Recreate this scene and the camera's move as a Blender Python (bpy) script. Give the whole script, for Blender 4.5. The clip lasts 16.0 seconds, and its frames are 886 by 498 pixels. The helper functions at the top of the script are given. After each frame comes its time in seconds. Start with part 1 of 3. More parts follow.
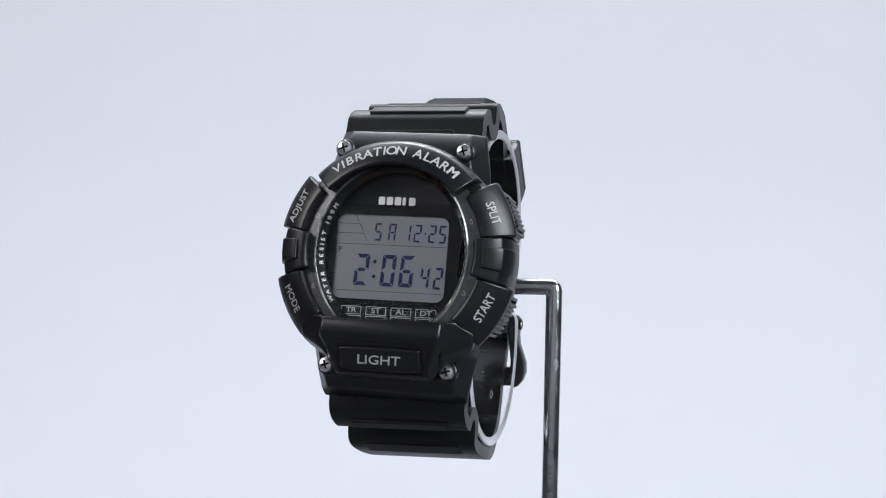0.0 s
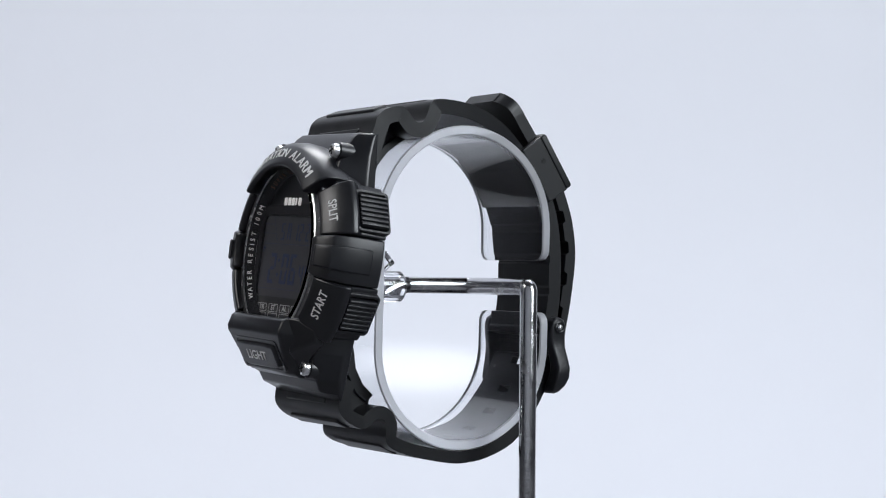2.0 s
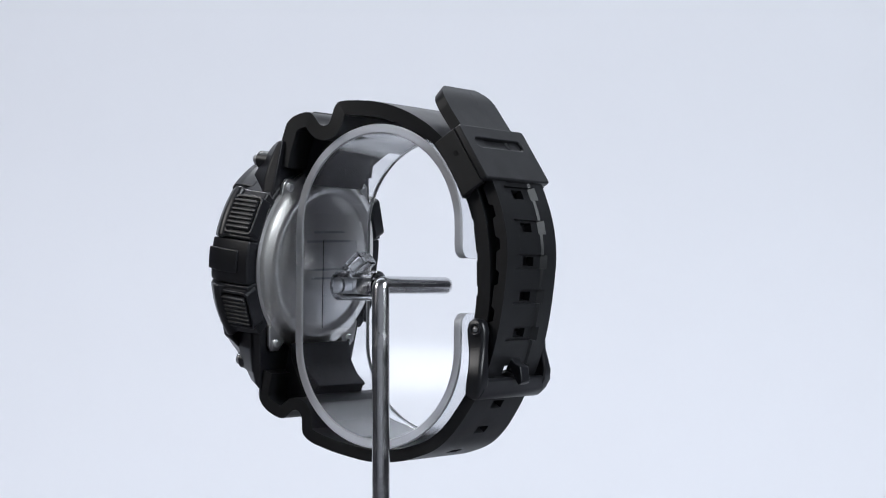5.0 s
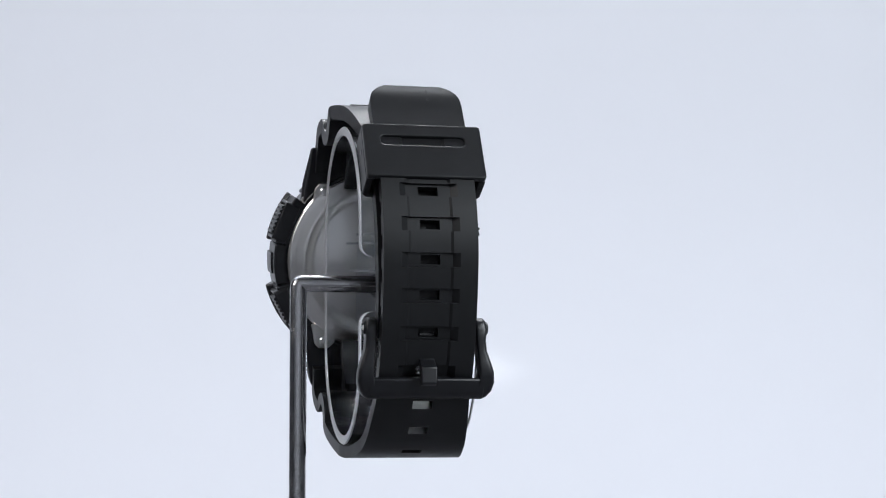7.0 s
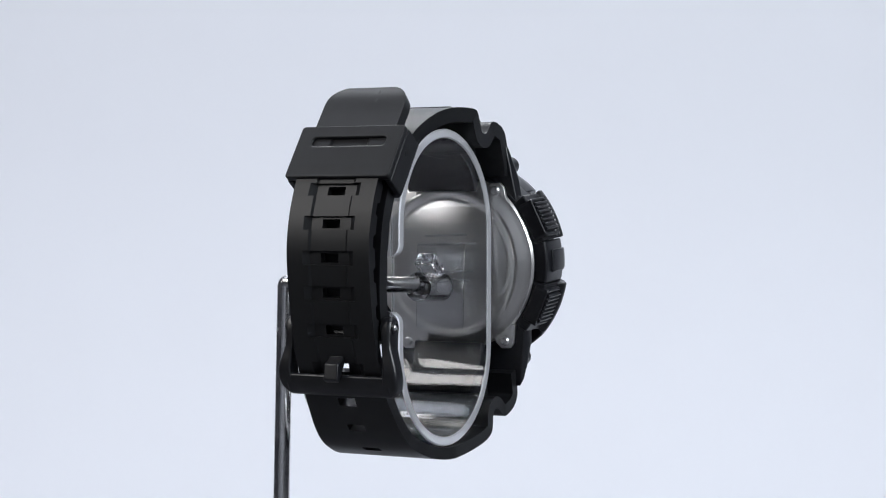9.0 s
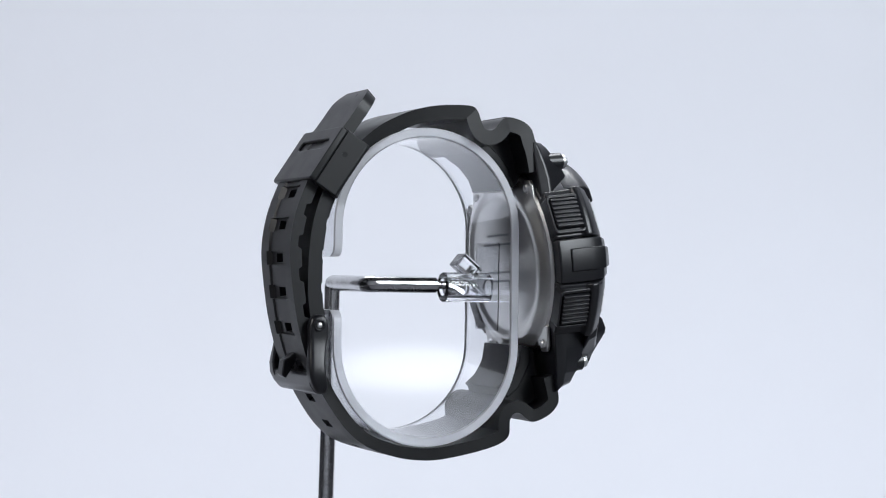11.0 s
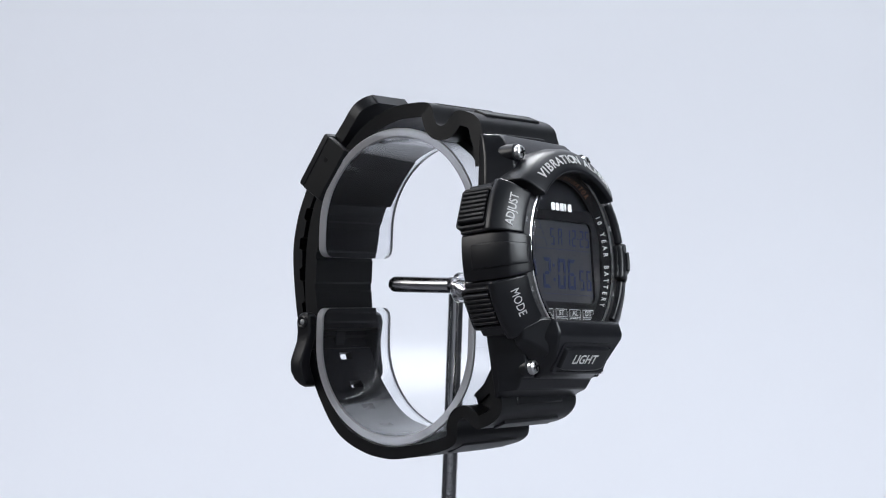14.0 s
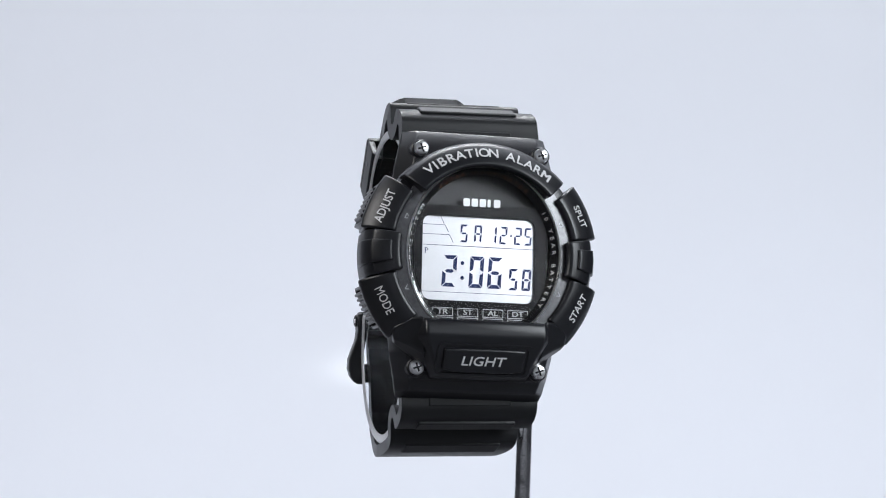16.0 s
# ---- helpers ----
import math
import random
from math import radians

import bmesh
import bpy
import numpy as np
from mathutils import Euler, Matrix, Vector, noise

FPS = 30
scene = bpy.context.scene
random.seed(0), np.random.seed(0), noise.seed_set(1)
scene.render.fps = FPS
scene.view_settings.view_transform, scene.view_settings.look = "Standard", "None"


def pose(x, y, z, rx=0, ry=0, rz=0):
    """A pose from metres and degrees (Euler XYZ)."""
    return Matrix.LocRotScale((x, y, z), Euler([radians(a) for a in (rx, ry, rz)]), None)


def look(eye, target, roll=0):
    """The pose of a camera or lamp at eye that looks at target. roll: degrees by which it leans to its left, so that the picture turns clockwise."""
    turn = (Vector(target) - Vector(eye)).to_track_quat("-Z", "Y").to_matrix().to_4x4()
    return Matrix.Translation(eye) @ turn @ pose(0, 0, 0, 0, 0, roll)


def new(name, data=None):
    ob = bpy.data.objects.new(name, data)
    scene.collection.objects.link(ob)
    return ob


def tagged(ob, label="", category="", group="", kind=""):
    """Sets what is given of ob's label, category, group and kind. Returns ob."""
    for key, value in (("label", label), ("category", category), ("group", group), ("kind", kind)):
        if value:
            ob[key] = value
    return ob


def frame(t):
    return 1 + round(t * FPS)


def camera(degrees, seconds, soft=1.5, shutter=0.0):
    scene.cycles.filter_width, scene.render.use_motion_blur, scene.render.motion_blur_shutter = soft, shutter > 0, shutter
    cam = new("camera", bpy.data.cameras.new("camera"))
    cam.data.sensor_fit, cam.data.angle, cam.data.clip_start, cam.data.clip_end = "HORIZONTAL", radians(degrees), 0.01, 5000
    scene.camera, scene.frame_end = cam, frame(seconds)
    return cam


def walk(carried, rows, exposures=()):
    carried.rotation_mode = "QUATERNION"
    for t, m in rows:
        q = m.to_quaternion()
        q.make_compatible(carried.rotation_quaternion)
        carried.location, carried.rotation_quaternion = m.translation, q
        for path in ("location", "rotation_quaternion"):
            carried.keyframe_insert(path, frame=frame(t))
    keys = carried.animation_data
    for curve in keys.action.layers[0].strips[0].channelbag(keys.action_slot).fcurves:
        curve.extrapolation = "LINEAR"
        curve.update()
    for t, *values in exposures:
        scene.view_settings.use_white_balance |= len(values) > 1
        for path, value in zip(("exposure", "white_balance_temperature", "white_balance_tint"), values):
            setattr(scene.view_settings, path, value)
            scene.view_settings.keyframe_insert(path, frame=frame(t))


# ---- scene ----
MM = 0.001
ANGLES = [(0.0, -15.2), (0.5, -26.0), (1.0, -36.8), (1.5, -47.6), (2.0, -58.4), (2.5, -69.2), (3.0, -80.1),
          (3.5, -91.0), (4.0, -102.0), (4.5, -112.9), (5.0, -123.8), (5.5, -134.7), (6.0, -145.5), (6.5, -156.1),
          (7.0, -166.7), (7.5, -177.1), (8.0, -187.4), (8.5, -197.5), (9.0, -207.6), (9.5, -217.5), (10.0, -227.3),
          (10.5, -237.1), (11.0, -246.8), (11.5, -256.5), (12.0, -266.3), (12.5, -276.1), (13.0, -285.9), (13.5, -295.8),
          (14.0, -305.8), (14.5, -315.8), (15.0, -325.8), (15.5, -335.7), (16.0, -345.5)]

# ---- camera: it stands still before the slowly turning display ----
cam = camera(26.07, 16.0, soft=1.1)
CAM = pose(4.89 * MM, -383.88 * MM, 1.08 * MM, 90.791, 0, 0.026) @ pose(0, 0, 0, 0, 0, 0.98)
walk(cam, [(0.0, CAM), (16.0, CAM)], exposures=[(0.0, 0.0), (16.0, 0.0)])

# ---- world and lights: a small photo studio with two softboxes, a top bank and added fill ----
world = bpy.data.worlds.new("studio_world")
scene.world = world
world.use_nodes = True
world.node_tree.nodes["Background"].inputs[0].default_value = (0.75, 0.82, 1.0, 1)
world.node_tree.nodes["Background"].inputs[1].default_value = 0.02


def area(name, eye, target, width, height, watts, colour=(1, 1, 1), spread=180):
    data = bpy.data.lights.new(name, "AREA")
    data.shape, data.size, data.size_y = "RECTANGLE", width, height
    data.energy, data.color, data.spread = watts, colour, radians(spread)
    ob = new(name, data)
    ob.matrix_world = look(eye, target)
    return ob


area("softbox_lamp", (-0.60, -0.25, 0.38), (0, -0.03, 0), 0.26, 0.36, 1.8, (1, 0.98, 0.97))
area("softbox_lamp", (0.58, -0.43, 0.35), (0, -0.03, 0), 0.34, 0.42, 5.0, (0.88, 0.94, 1.0))
# unseen lamps added to bring the paper up to an even brightness
area("backdrop_fill_lamp", (-0.06, 0.22, 0.75), (-0.06, 0.55, 0.1), 1.5, 0.3, 4.1, (0.83, 0.88, 1.0))
area("backdrop_fill_lamp", (0, 0.25, -0.13), (0, 0.55, 0.0), 1.3, 0.1, 0.78, (0.83, 0.88, 1.0))
area("overhead_strip_lamp", (0, 0.30, 0.52), (0, 0, 0), 0.7, 0.05, 0.42, (0.95, 0.97, 1.0), 50)
# unseen spot added, aimed and stretched to fit the glow in the camera's view
spot = bpy.data.lights.new("backdrop_spot_lamp", "SPOT")
spot.energy, spot.spot_size, spot.spot_blend, spot.shadow_soft_size, spot.color = 6.0, radians(2.5), 1.0, 0.005, (0.95, 0.97, 1.0)
new("backdrop_spot_lamp", spot).matrix_world = look((-0.006, 0.2, 0.5), (-0.006, 0.518, -0.043)) @ Matrix.Diagonal((4, 1, 1, 1))


# ---- materials ----
def material(name, colour, rough=0.5, metal=0.0, spec=0.5, bump=0.0, bump_scale=4000, vary=0.0, vary_scale=60,
             rough_vary=0.0, coat=0.0):
    m = bpy.data.materials.new(name)
    m.use_nodes = True
    t = m.node_tree
    n, l = t.nodes, t.links
    b = n["Principled BSDF"]
    b.inputs["Base Color"].default_value = (*colour, 1)
    b.inputs["Roughness"].default_value = rough
    b.inputs["Metallic"].default_value = metal
    b.inputs["Specular IOR Level"].default_value = spec
    b.inputs["Coat Weight"].default_value = coat
    co = n.new("ShaderNodeTexCoord")
    if vary:
        tex = n.new("ShaderNodeTexNoise")
        tex.inputs["Scale"].default_value, tex.inputs["Detail"].default_value = vary_scale, 6
        ramp = n.new("ShaderNodeMapRange")
        ramp.inputs["From Min"].default_value, ramp.inputs["From Max"].default_value = 0.3, 0.7
        ramp.inputs["To Min"].default_value, ramp.inputs["To Max"].default_value = 1 - vary, 1 + vary
        mul = n.new("ShaderNodeVectorMath")
        mul.operation = "SCALE"
        mul.inputs[0].default_value = colour
        l.new(co.outputs["Object"], tex.inputs["Vector"])
        l.new(tex.outputs["Fac"], ramp.inputs["Value"])
        l.new(ramp.outputs["Result"], mul.inputs["Scale"])
        l.new(mul.outputs["Vector"], b.inputs["Base Color"])
    if rough_vary:
        tex = n.new("ShaderNodeTexNoise")
        tex.inputs["Scale"].default_value, tex.inputs["Detail"].default_value = 220, 8
        ramp = n.new("ShaderNodeMapRange")
        ramp.inputs["From Min"].default_value, ramp.inputs["From Max"].default_value = 0.3, 0.7
        ramp.inputs["To Min"].default_value, ramp.inputs["To Max"].default_value = rough - rough_vary, rough + rough_vary
        l.new(co.outputs["Object"], tex.inputs["Vector"])
        l.new(tex.outputs["Fac"], ramp.inputs["Value"])
        l.new(ramp.outputs["Result"], b.inputs["Roughness"])
    if bump:
        tex = n.new("ShaderNodeTexNoise")
        tex.inputs["Scale"].default_value, tex.inputs["Detail"].default_value = bump_scale, 4
        bp = n.new("ShaderNodeBump")
        bp.inputs["Strength"].default_value, bp.inputs["Distance"].default_value = bump, 0.0001
        l.new(co.outputs["Object"], tex.inputs["Vector"])
        l.new(tex.outputs["Fac"], bp.inputs["Height"])
        l.new(bp.outputs["Normal"], b.inputs["Normal"])
    return m


def clear(name, colour, rough, ior=1.49):
    m = material(name, colour, rough)
    b = m.node_tree.nodes["Principled BSDF"]
    b.inputs["Transmission Weight"].default_value = 1.0
    b.inputs["IOR"].default_value = ior
    return m


RESIN = material("black_resin", (0.0075, 0.008, 0.0105), 0.34, spec=0.6, bump=0.1, bump_scale=5000, vary=0.12, vary_scale=300, rough_vary=0.02)
RESIN_MATT = material("matt_black_strap_resin", (0.009, 0.0095, 0.011), 0.42, spec=0.4, bump=0.1, bump_scale=4500, vary=0.12, vary_scale=250, rough_vary=0.03)
DIAL = material("black_dial", (0.006, 0.006, 0.007), 0.3, spec=0.3, vary=0.2)
CHROME = material("chromed_steel_rod", (0.6, 0.6, 0.61), 0.2, 1.0, bump=0.35, bump_scale=700, rough_vary=0.1)
SCREW = material("polished_screw_steel", (0.9, 0.9, 0.9), 0.3, 1.0, rough_vary=0.05)
STEEL = material("brushed_case_back_steel", (0.82, 0.81, 0.79), 0.31, 1.0, bump=0.01, bump_scale=1500, vary=0.03, rough_vary=0.01)
FLANGE = material("dark_satin_flange", (0.17, 0.17, 0.175), 0.36, 0.9, bump=0.4, bump_scale=6000, vary=0.2, vary_scale=900)
WHITE = material("white_print", (0.75, 0.75, 0.75), 0.5, vary=0.08, vary_scale=500)
GREY_INK = material("grey_print", (0.45, 0.46, 0.47), 0.4, vary=0.08, vary_scale=500)
# orange darkened to carry the shade of the arch above it
ORANGE = material("shaded_orange_print", (0.13, 0.055, 0.03), 0.5, vary=0.1, vary_scale=500)


def lcd_material():
    """The satin metal foil behind a liquid crystal, with a narrow soft lobe."""
    m = material("silver_lcd_reflector", (0.03, 0.031, 0.035), 0.5, spec=0.1, vary=0.03)
    t = m.node_tree
    gloss, mix = t.nodes.new("ShaderNodeBsdfAnisotropic"), t.nodes.new("ShaderNodeMixShader")
    gloss.distribution = "BECKMANN"
    gloss.inputs["Color"].default_value, gloss.inputs["Roughness"].default_value = (0.665, 0.665, 0.685, 1), 0.375
    # a hand-set fade darkens the foil's gloss towards grazing views, mimicking its polariser
    facing, fade = t.nodes.new("ShaderNodeLayerWeight"), t.nodes.new("ShaderNodeMapRange")
    facing.inputs["Blend"].default_value = 0.5
    for key, value in (("From Min", 0.28), ("From Max", 0.46), ("To Min", 0.85), ("To Max", 0.08)):
        fade.inputs[key].default_value = value
    t.links.new(facing.outputs["Facing"], fade.inputs["Value"])
    t.links.new(fade.outputs["Result"], mix.inputs[0])
    t.links.new(t.nodes["Principled BSDF"].outputs[0], mix.inputs[1])
    t.links.new(gloss.outputs[0], mix.inputs[2])
    t.links.new(mix.outputs[0], t.nodes["Material Output"].inputs["Surface"])
    return m


LCD = lcd_material()
INK = material("dark_blue_lcd_segment", (0.024, 0.034, 0.095), 0.4, 0.6)
ACRYLIC = clear("clear_acrylic", (0.97, 0.98, 1.0), 0.03)
# light piped to the cut edges is put in as white colour
ACRYLIC_EDGE = material("frosted_whitened_edge", (0.95, 0.96, 1.0), 0.35, vary=0.03, vary_scale=120)
ACRYLIC_EDGE.node_tree.nodes["Principled BSDF"].inputs["Transmission Weight"].default_value = 0.6
# index set well below glass to weaken glare; no coating is modelled
CRYSTAL = clear("low_glare_crystal", (1, 1, 1), 0.0, 1.2)
PAPER = material("white_backdrop_paper", (0.8, 0.81, 0.84), 0.75, spec=0.2, bump=0.1, bump_scale=300, vary=0.015, vary_scale=3)
# paled so that the unseen rear wall bounces light onto the watch
WALL_BOUNCE = material("pale_bounce_wall", (0.78, 0.79, 0.82), 0.8, bump=0.1, bump_scale=200, vary=0.05, vary_scale=4)
WALL = material("dark_studio_wall", (0.1, 0.1, 0.11), 0.8, bump=0.1, bump_scale=200, vary=0.05, vary_scale=4)


# ---- mesh helpers: shapes are written in millimetres ----
def part(name, bm, mat, parent, label="", xf=None, smooth=35, bevel=0.0):
    if xf is not None:
        bmesh.ops.transform(bm, matrix=xf, verts=bm.verts)
    bmesh.ops.scale(bm, vec=(MM, MM, MM), verts=bm.verts)
    bmesh.ops.recalc_face_normals(bm, faces=bm.faces)
    me = bpy.data.meshes.new(name)
    bm.to_mesh(me)
    bm.free()
    for m in (mat if isinstance(mat, list) else [mat]):
        me.materials.append(m)
    ob = new(name, me)
    ob.parent = parent
    if smooth:
        me.shade_smooth()
        me.set_sharp_from_angle(angle=radians(smooth))
    if bevel:
        mod = ob.modifiers.new("bevel", "BEVEL")
        mod.width, mod.segments, mod.limit_method, mod.angle_limit = bevel * MM, 3, "ANGLE", radians(32)
        mod.harden_normals = False
    if label:
        tagged(ob, label)
    return ob


def loops(bm, rings, closed=False, caps=True):
    """Skins a list of equal vertex rings."""
    vs = [[bm.verts.new(p) for p in r] for r in rings]
    n = len(vs[0])
    pairs = list(zip(vs, vs[1:])) + ([(vs[-1], vs[0])] if closed else [])
    for a, b in pairs:
        for i in range(n):
            j = (i + 1) % n
            bm.faces.new((a[i], a[j], b[j], b[i]))
    if caps and not closed:
        bm.faces.new(vs[0][::-1])
        bm.faces.new(vs[-1])
    return bm


def prism(poly, d0, d1, bm=None):
    """A flat outline raised from d0 to d1."""
    return loops(bm or bmesh.new(), [[(u, v, d0) for u, v in poly], [(u, v, d1) for u, v in poly]])


def frustum(poly, d0, d1, inset, bm=None):
    """Like prism, with its top drawn in towards the middle."""
    cu, cv = sum(p[0] for p in poly) / len(poly), sum(p[1] for p in poly) / len(poly)
    top = []
    for u, v in poly:
        k = max(0.0, 1 - inset / max(0.01, math.hypot(u - cu, v - cv)))
        top.append((cu + (u - cu) * k, cv + (v - cv) * k))
    return loops(bm or bmesh.new(), [[(u, v, d0) for u, v in poly], [(u, v, d1) for u, v in top]])


def lathe(profile, a0=0, a1=360, steps=64, cu=0, cv=0, bm=None, tall=1.0):
    """Turns a closed (radius, height) outline about the face's axis, whole or over a sector."""
    full = abs(a1 - a0) >= 360
    n = steps if full else steps + 1
    rings = []
    for i in range(n):
        a = radians(a0 + (a1 - a0) * i / steps)
        rings.append([(cu + r * math.cos(a), cv + r * tall * math.sin(a), d) for r, d in profile])
    return loops(bm or bmesh.new(), rings, closed=full, caps=not full)


def rounded(u0, v0, u1, v1, r, steps=5):
    out = []
    for cu, cv, a in ((u1 - r, v1 - r, 0), (u0 + r, v1 - r, 90), (u0 + r, v0 + r, 180), (u1 - r, v0 + r, 270)):
        for i in range(steps + 1):
            t = radians(a + 90 * i / steps)
            out.append((cu + r * math.cos(t), cv + r * math.sin(t)))
    return out


def tube(bm, path, radius, n=20):
    """A round bar along a path."""
    rings = []
    for i, p in enumerate(path):
        a, b = Vector(path[max(0, i - 1)]), Vector(path[min(len(path) - 1, i + 1)])
        q = (b - a).to_track_quat("Z", "X")
        rings.append([Vector(p) + q @ Vector((radius * math.cos(6.28318 * k / n), radius * math.sin(6.28318 * k / n), 0)) for k in range(n)])
    for r0, r1 in zip(rings, rings[1:]):
        shift = min(range(n), key=lambda s: sum((r0[k] - r1[(k + s) % n]).length for k in range(0, n, 5)))
        r1[:] = r1[shift:] + r1[:shift]
    return loops(bm, rings)


def lettering(text, size, u, v, d, turn=0.0, bold=0.02, align="CENTER", bm=None, stretch=1.0, shear=0.0, lean=0.0):
    """Printed letters on the face plane, as a thin mesh in millimetres."""
    c = bpy.data.curves.new("letters", "FONT")
    k = size / 10
    c.body, c.size, c.align_x, c.align_y, c.offset, c.resolution_u, c.shear = text, 10, align, "CENTER", 0.0 if "M" in text else bold / k, 3, shear
    c.extrude = 0.03 / k
    ob = bpy.data.objects.new("letters", c)
    scene.collection.objects.link(ob)
    me = bpy.data.meshes.new_from_object(ob.evaluated_get(bpy.context.evaluated_depsgraph_get()))
    bpy.data.objects.remove(ob)
    bpy.data.curves.remove(c)
    m = Matrix.Translation((u, v, d)) @ Matrix.Rotation(radians(turn), 4, "Z") @ Matrix.Rotation(radians(-lean), 4, "X") @ Matrix.Diagonal((stretch * k, k, k, 1))
    me.transform(m)
    bm = bm or bmesh.new()
    bm.from_mesh(me)
    bpy.data.meshes.remove(me)
    return bm


def arc_lettering(text, size, r, a0, a1, d, cu=0.0, cv=0.0, bold=0.02, lean=0.0, tall=1.0):
    """Letters set clockwise along an arc, their tops outwards."""
    bm = bmesh.new()
    wide = {"I": 0.5, "1": 0.7, " ": 0.8, "M": 1.2, "W": 1.25}
    ws = [wide.get(c, 1.0) for c in text]
    total, run = sum(ws) - ws[0] / 2 - ws[-1] / 2, -ws[0] / 2
    for c, w in zip(text, ws):
        a = a0 + (a1 - a0) * (run + w / 2) / total
        run += w
        if c != " ":
            for shift in ((-0.25, 0.25) if c == "M" else (0,)):
                b = a + shift * bold / 0.03
                lettering(c, size, cu + r * math.cos(radians(b)), cv + r * tall * math.sin(radians(b)), d, b - 90, bold, bm=bm, lean=lean)
    return bm


def smooth_path(points, step=0.9):
    """A curve through the points, cut into even steps."""
    ps = [Vector(p) for p in points]
    ps = [ps[0] * 2 - ps[1]] + ps + [ps[-1] * 2 - ps[-2]]
    fine = []
    for a, b, c, d in zip(ps, ps[1:], ps[2:], ps[3:]):
        for k in range(12):
            t = k / 12
            fine.append(0.5 * ((2 * b) + (c - a) * t + (2 * a - 5 * b + 4 * c - d) * t * t + (3 * b - a - 3 * c + d) * t ** 3))
    fine.append(ps[-2])
    out, left = [fine[0]], step
    for a, b in zip(fine, fine[1:]):
        ln = (b - a).length
        pos = 0.0
        while ln - pos >= left:
            pos += left
            out.append(a.lerp(b, pos / ln))
            left = step
        left -= ln - pos
    return out


# ---- the setting ----
def structure(name, bm, mat, label, smooth=0):
    return tagged(part(name, bm, mat, None, smooth=smooth), label, name.split("_")[0], kind="structure")


FLOOR_Z = -150.0


def build_setting():
    prof = [(230, FLOOR_Z), (330, FLOOR_Z)]
    prof += [(330 + 220 * math.sin(radians(a)), FLOOR_Z + 220 - 220 * math.cos(radians(a))) for a in range(6, 91, 6)]
    prof += [(550, 800)]
    back = [(y + (4 if i else 0), z - 4) if z < 60 else (y + 4, z) for i, (y, z) in enumerate(prof)]
    bm = loops(bmesh.new(), [[(x, y, z) for y, z in prof + back[::-1]] for x in (-540, 540)])
    structure("backdrop", bm, PAPER, "seamless white paper backdrop sweeping up behind the stand", smooth=30)
    # Unseen walls: dark tones keep the resin black, the pale rear one bounces light
    for name, box in (("wall_left", (-1040, -1000, -900, 700, -160, 900)), ("wall_right", (1000, 1040, -900, 700, -160, 900)),
                      ("wall_rear", (-1000, 1000, -940, -900, -160, 900)), ("wall_front", (-1000, 1000, 660, 700, -160, 900))):
        x0, x1, y0, y1, z0, z1 = box
        structure(name, prism([(x0, y0), (x1, y0), (x1, y1), (x0, y1)], z0, z1), WALL_BOUNCE if name == "wall_rear" else WALL, "plain unseen studio wall")
    structure("ceiling", prism([(-1040, -940), (1040, -940), (1040, 700), (-1040, 700)], 900, 940), WALL, "plain dark painted studio ceiling")
    structure("floor", prism([(-1040, -940), (1040, -940), (1040, 700), (-1040, 700)], -200, FLOOR_Z - 4.5), WALL, "plain dark studio floor under the paper")


build_setting()

# ---- the watch: head frame (u right, v up the face, d out of the face) ----
EX, EV, EN = Vector((1.0, -0.0095, -0.032)), Vector((0.033, 0.115, 0.993)), Vector((-0.006, -0.994, 0.115))
HEAD = Matrix.Translation((4.06, -31.0, 4.1)) @ Matrix((EX, EV, EN)).transposed().to_4x4()
TALL = 1.13   # the glass is this much taller than wide
CV = 0.9      # height of the dial's middle above the middle of the screws


def strap_x(z):
    return 4.05 + 0.016 * z


def head_part(name, bm, mat, parent, label="", smooth=35, bevel=0.0):
    return part(name, bm, mat, parent, label, HEAD, smooth, bevel)


def across(profile, width, inset=0.8, keep=0.6):
    """Sweeps a (v, d) outline over the face's width; width(v) gives the half width, and the flanks slope in by inset."""
    low = min(d for v, d in profile)
    rows = []
    for s, edge in ((-1, True), (-1, False), (1, False), (1, True)):
        rows.append([(s * (width(v) - (0 if edge else inset)), v, low + (d - low) * (keep if edge else 1)) for v, d in profile])
    return loops(bmesh.new(), rows)


